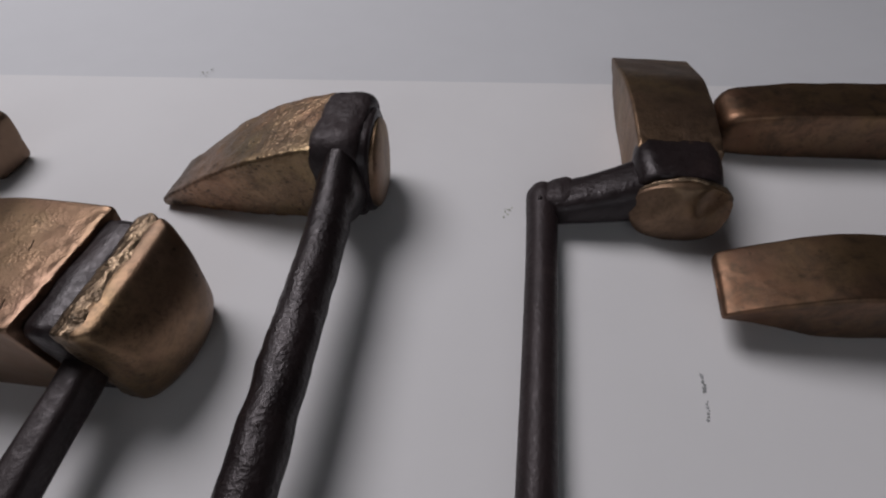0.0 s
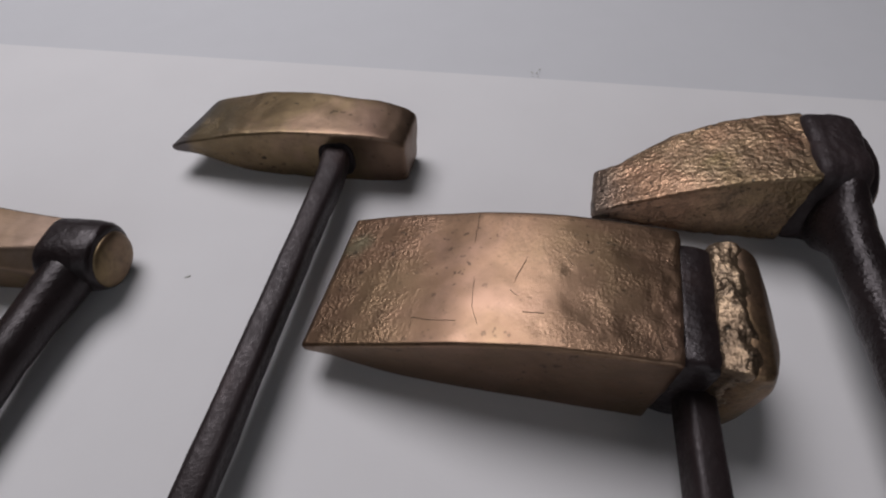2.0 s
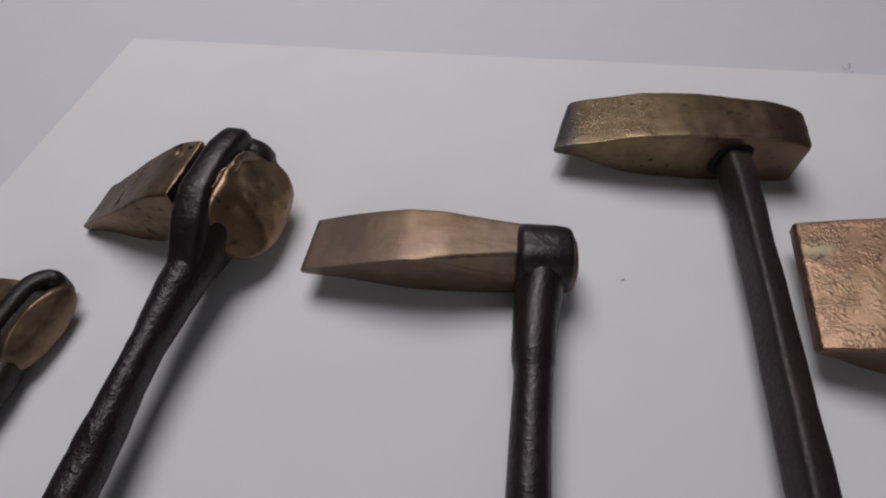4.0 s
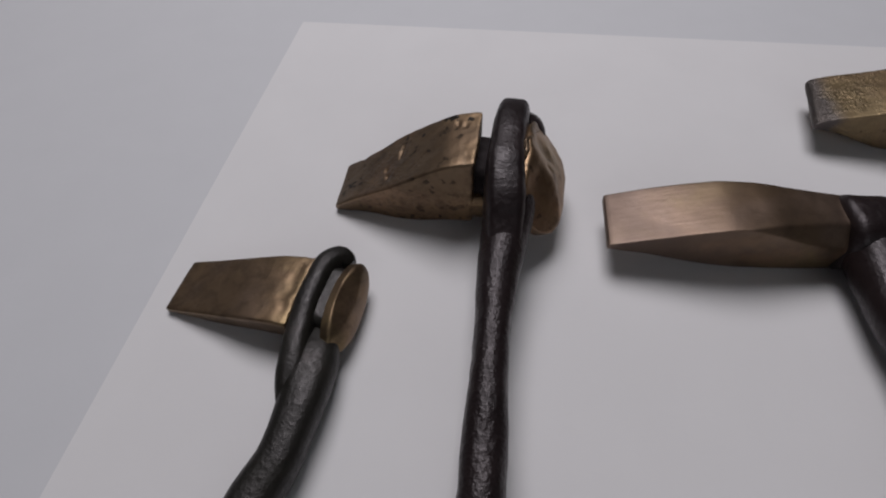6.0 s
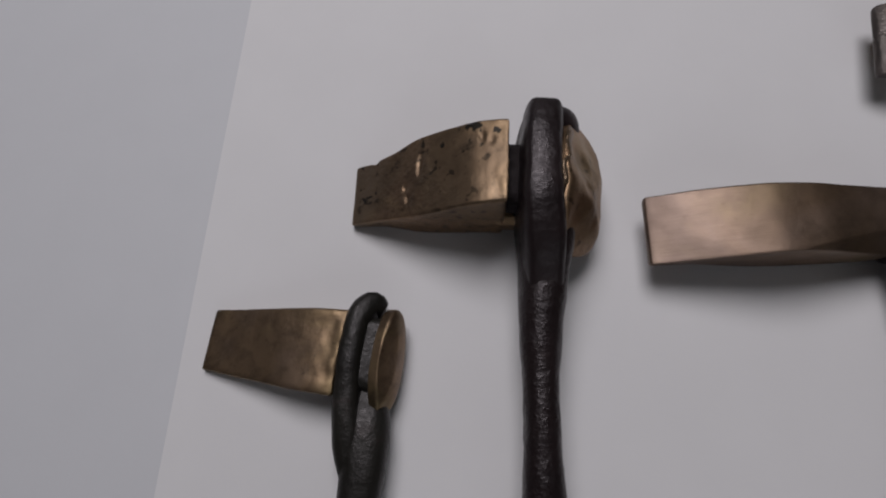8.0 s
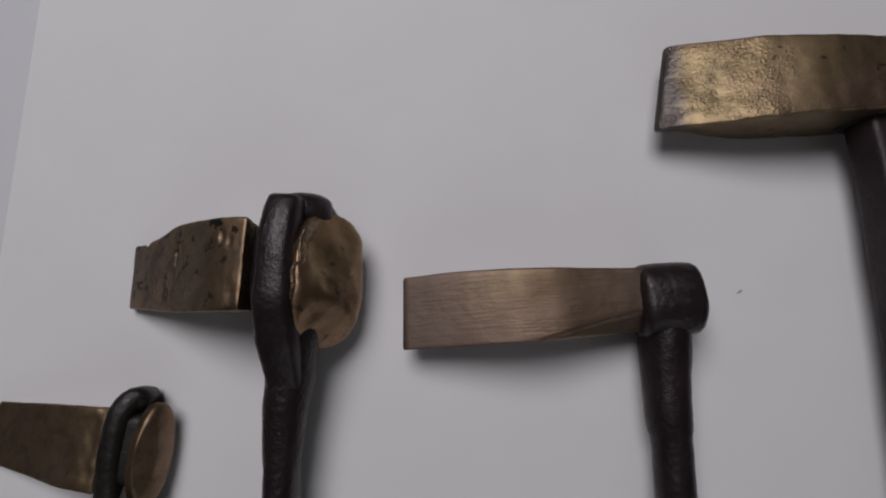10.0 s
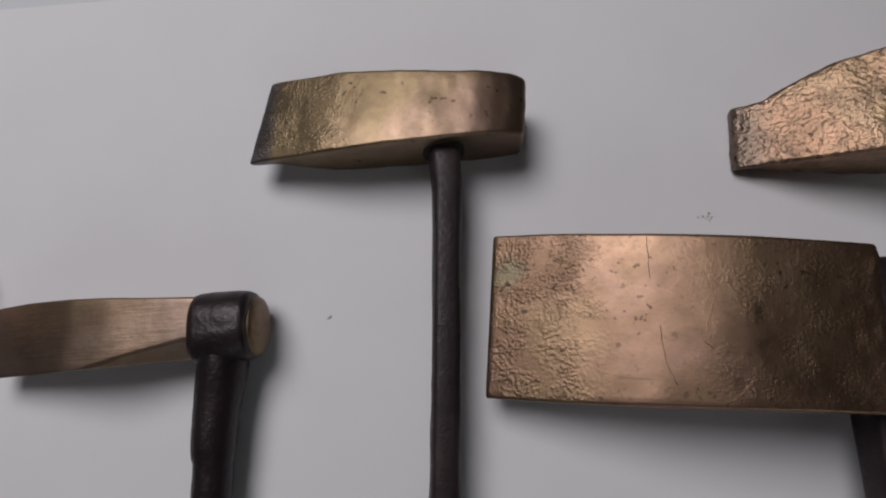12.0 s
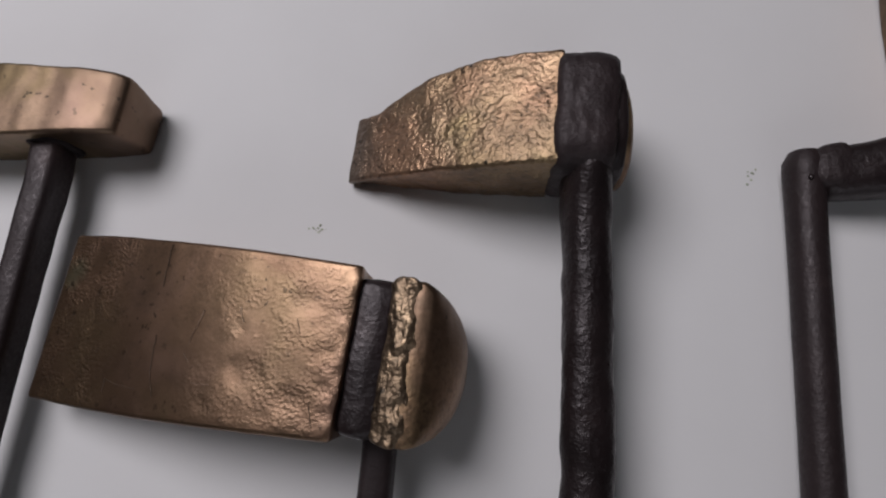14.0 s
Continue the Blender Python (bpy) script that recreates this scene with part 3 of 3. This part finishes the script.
def great_hammer():
    """The largest: a broad wedge, an iron band and a thick torn-edged poll."""
    h = thing("hammer", -0.495, -0.103, -14.2, "large brown bronze hammer with a broad wedge and iron band", "hammer", ROW)
    part("blade", loft([(0, 0.205, 0.205, 0.070, 0.104, 0.010), (0.12, 0.203, 0.203, 0.030, 0.150, 0.010), (0.25, 0.198, 0.199, 0.006, 0.196, 0.010), (0.38, 0.192, 0.194, 0.001, 0.240, 0.010), (0.58, 0.184, 0.184, 0.001, 0.280, 0.010), (0.802, 0.175, 0.175, 0.006, 0.294, 0.010)], 90, 0.007, 0.00012, 0.012, 19.0, slant=(0.0, 0.02), across=30, gouges=[(0.60, -0.07, 0.05, 0.04, 0.0022), (0.70, -0.11, 0.035, 0.03, 0.0022), (0.70, 0.09, 0.04, 0.03, 0.0018), (0.52, -0.14, 0.012, 0.010, 0.002), (0.50, 0.03, 0.014, 0.006, 0.0015), (0.57, 0.02, 0.008, 0.014, 0.002), (0.645, 0.03, 0.012, 0.007, 0.002), (0.74, -0.02, 0.010, 0.012, 0.002)], ragged=0.0004), BROWN, h)
    cracks(h, [(0, 0.2, 0.2, 0.07, 0.104), (0.12, 0.2, 0.2, 0.03, 0.150), (0.25, 0.2, 0.2, 0.006, 0.196), (0.38, 0.19, 0.19, 0.001, 0.240), (0.58, 0.18, 0.18, 0.001, 0.280), (0.802, 0.17, 0.17, 0.006, 0.294)],
           [((0.347, 0.182), (0.349, 0.135), (0.351, 0.085)), ((0.369, -0.02), (0.378, -0.098), (0.398, -0.146)), ((0.250, -0.128), (0.292, -0.135), (0.352, -0.136)), ((0.250, -0.128), (0.252, -0.155)),
            ((0.487, -0.105), (0.527, -0.104)), ((0.470, -0.065), (0.452, -0.050)), ((0.745, -0.105), (0.759, -0.150)), ((0.690, 0.050), (0.700, 0.020))],
           [((0.479, 0.045), (0.458, -0.030)), ((0.560, 0.06), (0.574, 0.03))])
    # tang, coloured with the shade of the gap beside the band
    part("tang", loft([(0.79, 0.11, 0.12, 0.05, 0.22, 0.03), (0.94, 0.11, 0.12, 0.05, 0.22, 0.03)], 8, 0.006, 0.0003, 0.01, 19.5), GAP_SHADE, h)
    part("band", loft([(0.797, 0.154, 0.160, 0.012, 0.276, 0.025), (0.84, 0.157, 0.166, 0.012, 0.282, 0.025), (0.880, 0.154, 0.160, 0.012, 0.276, 0.025)], 16, 0.010, 0.0005, 0.008, 20.0), IRON, h)
    part("torn_edge", loft([(0.866, 0.150, 0.155, 0.03, 0.276, 0.008), (0.886, 0.163, 0.165, 0.01, 0.291, 0.008), (0.914, 0.161, 0.167, 0.008, 0.300, 0.008), (0.940, 0.138, 0.150, 0.010, 0.292, 0.008)], 40, 0.006, 0.0006, 0.0032, 21.0, across=36, ragged=0.0009), ROUGH_GOLD, h, "bright torn casting edge")
    part("poll", loft([(0.898, 0.156, 0.164, 0.004, 0.284, 0.014), (0.935, 0.158, 0.169, 0.003, 0.294, 0.014), (0.956, 0.150, 0.164, 0.003, 0.291, 0.020), (0.984, 0.137, 0.152, 0.006, 0.264, 0.055), (1.008, 0.112, 0.126, 0.020, 0.230, 0.08), (1.024, 0.080, 0.094, 0.045, 0.198, 0.07), (1.034, 0.042, 0.054, 0.075, 0.165, 0.045)], 44, 0.006, 0.0002, 0.010, 22.0, across=12), SMOOTH_BROWN, h)
    part("joint", bar([(0.318, -0.300, 0.120, 0.090, 0.13), (0.316, -0.345, 0.118, 0.125, 0.17), (0.310, -0.385, 0.120, 0.118, 0.15), (0.304, -0.425, 0.128, 0.088, 0.11)], 24, 2.6, 0, 0.0005, 0.006, 22.5, at=h), IRON_SCALE, h, "dark forged lump where handle and band meet")
    part("handle", bar([(0.312, -0.36, 0.130, 0.076, 0.10), (0.304, -0.48, 0.133, 0.073, 0.095), (0.286, -0.58, 0.133, 0.073, 0.090), (0.268, -0.68, 0.132, 0.074, 0.090), (0.231, -0.90, 0.118, 0.076, 0.090), (0.06, -1.9, 0.047, 0.085, 0.09)], 80, 3.6, 4, 0.0002, 0.012, 23.0, at=h), IRON_SMOOTH, h)


def cracks(h, rows, lines, scratches=()):
    """Thin dark cracks, and scratches with their glint painted bright, in the upper face of a head; lines of (s,
    across) points, in decimetres.
    """
    for line in list(lines) + list(scratches):
        bright = line in scratches
        bm = bmesh.new()
        left, right = [], []
        for k in range(len(line) * 6 - 5):
            i, f = min(k // 6, len(line) - 2), (k - 6 * min(k // 6, len(line) - 2)) / 6
            s = line[i][0] * (1 - f) + line[i + 1][0] * f + 0.004 * noise.noise((k * 0.7, line[0][0] * 9, 0))
            y = line[i][1] * (1 - f) + line[i + 1][1] * f
            z = smooth_table(rows, s)[4] + 0.002
            w = (0.0007 if bright else 0.0006) * (0.25 + abs(noise.noise((k * 0.9, 3.0, line[0][1] * 9))))
            d = Vector((line[-1][0] - line[0][0], line[-1][1] - line[0][1])).normalized()
            for side, row in ((1, left), (-1, right)):
                row.append(bm.verts.new(((s - d.y * w * side) * D, (y + d.x * w * side) * D, z * D)))
        for a in range(len(left) - 1):
            bm.faces.new((left[a], left[a + 1], right[a + 1], right[a]))
        ext = bmesh.ops.extrude_face_region(bm, geom=bm.faces[:])
        for v in ext["geom"]:
            if isinstance(v, bmesh.types.BMVert):
                v.co.z -= 0.0004
        if bright:
            part("scratch", bm, SCRATCH_GLINT, h, "scratch in the bronze with its glint painted bright")
        else:
            part("crack", bm, SCAR, h, "thin dark crack in the cast surface")


def axe_hammer():
    """A flaring, coarsely cast wedge held by a thick iron ring; a small round poll."""
    h = thing("hammer", 0.270, 0.260, -9.9, "golden coarsely cast bronze hammer with a thick iron ring", "hammer", ROW)
    part("blade", loft([(0, 0.094, 0.094, 0.004, 0.036, 0.008), (0.035, 0.088, 0.097, 0.002, 0.060, 0.008), (0.058, 0.088, 0.098, 0.002, 0.074, 0.009), (0.10, 0.110, 0.104, 0.001, 0.100, 0.012), (0.22, 0.146, 0.116, 0.001, 0.172, 0.012), (0.38, 0.158, 0.126, 0.006, 0.242, 0.012), (0.525, 0.148, 0.132, 0.016, 0.284, 0.014)], 90, 0.006, 0.0005, 0.005, 24.0, slant=(0.06, 0.05), across=14), GOLD, h)
    part("ring", loft([(0.512, 0.146, 0.132, 0.024, 0.294, 0.05), (0.54, 0.152, 0.142, 0.016, 0.304, 0.06), (0.605, 0.152, 0.146, 0.010, 0.308, 0.07), (0.646, 0.144, 0.140, 0.014, 0.300, 0.07)], 40, 0.012, 0.0006, 0.0055, 25.0, slant=(0.06, 0.06), across=14), IRON_SCALE, h)
    part("inner_ring", loft([(0.61, 0.134, 0.145, 0.014, 0.294, 0.09), (0.665, 0.130, 0.142, 0.016, 0.290, 0.10)], 10, 0.008, 0.0003, 0.007, 25.5), IRON, h)
    p = part("poll", dome(0.245, 0.250, 0.034, 0.152, amp=0.0003, seed=26.0), SMOOTH_BROWN, h)
    p.matrix_local = pose(0.655 * D, -0.008 * D, 0, 0, 0, 2)
    part("handle", bar([(0.842, 0.10, 0.165, 0.112, 0.26), (0.830, 0.02, 0.172, 0.114, 0.235), (0.818, -0.045, 0.182, 0.112, 0.165), (0.806, -0.11, 0.188, 0.104, 0.118), (0.793, -0.20, 0.184, 0.108, 0.106), (0.755, -0.42, 0.175, 0.108, 0.105), (0.702, -0.72, 0.160, 0.108, 0.105), (0.63, -1.10, 0.125, 0.108, 0.105), (0.47, -1.95, 0.054, 0.105, 0.105)], 130, 2.1, 0, 0.0006, 0.006, 27.0, at=h), IRON_ROUGH, h)


def cranked_hammer():
    """A block-shaped wedge pointing away; the iron arm leaves sideways and turns down in an elbow."""
    h = thing("hammer", 1.915, 0.705, -102.4, "brown bronze hammer on an elbowed black iron rod", "hammer", ROW)
    part("blade", loft([(0, 0.154, 0.122, 0.062, 0.104, 0.008), (0.14, 0.146, 0.126, 0.016, 0.150, 0.010), (0.32, 0.134, 0.124, 0.001, 0.200, 0.010), (0.50, 0.122, 0.120, 0.001, 0.215, 0.010), (0.685, 0.114, 0.118, 0.004, 0.210, 0.012)], 60, 0.008, 0.0002, 0.010, 28.0, across=18, ragged=0.0012), SMOOTH_BROWN, h)
    part("collar", loft([(0.63, 0.106, 0.118, 0.010, 0.208, 0.04), (0.70, 0.110, 0.13, 0.004, 0.218, 0.05), (0.80, 0.106, 0.125, 0.006, 0.210, 0.06)], 16, 0.012, 0.0005, 0.01, 29.0), IRON, h)
    p = part("poll", dome(0.272, 0.205, 0.055, 0.105, steps=24, power=2.1, amp=0.0006, seed=30.0, size=0.008, flats=((0.9, 0.40, 0.15, 0.062), (0.9, -0.35, 0.25, 0.070), (0.85, 0.0, -0.5, 0.085)), dents=((0.06, 0.06, 0.05, 0.010),)), SMOOTH_BROWN, h)
    p.matrix_local = pose(0.806 * D, 0.002 * D, 0, 0, 0, 0)
    part("rim", bar([(0.002, -0.125, 0.140, 0.010, 0.016), (0.004, -0.095, 0.174, 0.012, 0.020), (0.008, -0.050, 0.198, 0.011, 0.018), (0.005, 0.000, 0.206, 0.013, 0.020), (0.008, 0.045, 0.199, 0.011, 0.018), (0.004, 0.090, 0.178, 0.012, 0.020), (0.002, 0.122, 0.145, 0.010, 0.016)], 50, 2.4, 0, 0.0005, 0.004, 30.5, sides=14), ROUGH_GOLD, p, "bright torn rim")
    part("arm", bar([(1.755, 0.005, 0.116, 0.185, 0.18), (1.69, 0.0, 0.108, 0.172, 0.16), (1.62, -0.005, 0.098, 0.155, 0.14), (1.54, -0.005, 0.086, 0.142, 0.118), (1.47, 0.0, 0.074, 0.134, 0.105), (1.41, 0.005, 0.064, 0.124, 0.095)], 50, 2.7, 0, 0.0004, 0.010, 31.0, at=h), IRON, h)
    part("weld", bar([(1.480, 0.008, 0.070, 0.110, 0.100), (1.464, 0.010, 0.070, 0.128, 0.108), (1.444, 0.012, 0.069, 0.126, 0.108), (1.420, 0.016, 0.066, 0.116, 0.102), (1.394, 0.022, 0.062, 0.090, 0.085)], 34, 3.4, 0, 0.0004, 0.005, 31.5, at=h), IRON_SCALE, h, "lumpy forged joint")
    part("nub", bar([(1.378, 0.000, 0.094, 0.010, 0.010), (1.374, -0.006, 0.103, 0.014, 0.014), (1.370, -0.012, 0.104, 0.010, 0.010)], 8, 2.0, 0, 0.0001, 0.003, 31.8, sides=10, at=h), IRON_ROUGH, h)
    part("handle", bar([(1.402, 0.070, 0.062, 0.085, 0.09), (1.395, 0.035, 0.060, 0.096, 0.10), (1.370, -0.08, 0.052, 0.088, 0.092), (1.317, -0.33, 0.047, 0.084, 0.090), (1.217, -0.78, 0.045, 0.083, 0.088), (0.975, -1.9, 0.044, 0.083, 0.086)], 80, 2.0, 0, 0.00012, 0.014, 32.0, at=h), IRON_SMOOTH, h)


def broad_hammer():
    """Only its wedge end comes into view."""
    h = thing("hammer", 1.742, -0.343, -8.0, "reddish brown bronze hammer wedge with a worn edge", "hammer", ROW)
    part("head", loft([(0, 0.098, 0.098, 0.076, 0.106, 0.010), (0.12, 0.102, 0.100, 0.045, 0.150, 0.012), (0.28, 0.104, 0.100, 0.004, 0.188, 0.014), (0.50, 0.096, 0.092, 0.001, 0.196, 0.016), (0.80, 0.085, 0.085, 0.006, 0.18, 0.02)], 44, 0.010, 0.0004, 0.014, 33.0, slant=(0.15, 0.0)), REDDISH, h)
    part("handle", bar([(2.30, -0.46, 0.10, 0.08, 0.09), (2.25, -0.8, 0.10, 0.08, 0.09), (2.1, -1.7, 0.05, 0.08, 0.09)], 40, 3.4, 0, 0.0003, 0.012, 34.0, at=h), IRON_SMOOTH, h)


def long_hammer():
    """A long block lying beside the cranked one's head."""
    h = thing("hammer", 2.02, 0.322, -8.0, "dark reddish bronze hammer head with a rounded end", "hammer", ROW)
    part("head", loft([(0, 0.078, 0.085, 0.02, 0.140, 0.04), (0.05, 0.090, 0.098, 0.006, 0.168, 0.03), (0.25, 0.092, 0.100, 0.001, 0.180, 0.016), (0.55, 0.092, 0.100, 0.001, 0.184, 0.014), (0.85, 0.10, 0.10, 0.05, 0.13, 0.012)], 44, 0.02, 0.0004, 0.014, 35.0, slant=(0.1, 0.0)), REDDISH, h)


small_axe_hammer()
round_poll_hammer()
socket_hammer()
eye_hammer()
great_hammer()
axe_hammer()
cranked_hammer()
broad_hammer()
long_hammer()


# ---- grit and pencil marks on the sheet ----
def flecks(name, x, y, spread, count, size, mat, label, seed, line=None):
    """A cluster of low flakes lying on the paper; along a line if one is given (dx, dy)."""
    rnd = random.Random(seed)
    bm = bmesh.new()
    for i in range(count):
        if line:
            f = i / max(1, count - 1)
            px, py = line[0] * f + rnd.gauss(0, spread * 0.08), line[1] * f + rnd.gauss(0, spread * 0.08)
        else:
            px, py = rnd.gauss(0, spread), rnd.gauss(0, spread)
        r = size * rnd.uniform(0.35, 1.0)
        n = rnd.randint(5, 7)
        a0 = rnd.uniform(0, 6)
        low = [(px + r * rnd.uniform(0.6, 1.1) * math.cos(a0 + 2 * math.pi * k / n), py + r * rnd.uniform(0.5, 1.0) * math.sin(a0 + 2 * math.pi * k / n)) for k in range(n)]
        a = [bm.verts.new((u * D, v * D, 0.0)) for u, v in low]
        b = [bm.verts.new(((px + (u - px) * 0.7) * D, (py + (v - py) * 0.7) * D, r * 0.25 * D)) for u, v in low]
        bm.faces.new(b)
        for k in range(n):
            bm.faces.new((a[k], a[(k + 1) % n], b[(k + 1) % n], b[k]))
    ob = link(name, bm, mat)
    ob.location = (x * D, y * D, 0.0)
    return tagged(ob, label, "dirt" if name == "grit" else "mark")


flecks("grit", -0.923, -0.021, 0.003, 5, 0.005, CRUMB, "tiny grey speck of grit on the white paper", 1)
flecks("grit", 0.149, 0.063, 0.010, 12, 0.005, GREEN_CRUMB, "small greenish crumbs of grit on the white paper", 2)
flecks("grit", 1.293, 0.050, 0.010, 8, 0.0045, GREEN_CRUMB, "small greenish crumbs of grit on the white paper", 3)
flecks("grit", 0.175, 0.977, 0.018, 7, 0.006, CRUMB, "few grey specks at the edge of the paper", 4)
flecks("pencil_mark", 1.662, -0.525, 0.02, 14, 0.006, PENCIL, "short dark pencil stroke on the white paper", 5, (-0.012, -0.045))
flecks("pencil_mark", 1.648, -0.590, 0.02, 7, 0.005, PENCIL, "short dark pencil stroke on the white paper", 6, (-0.012, -0.045))
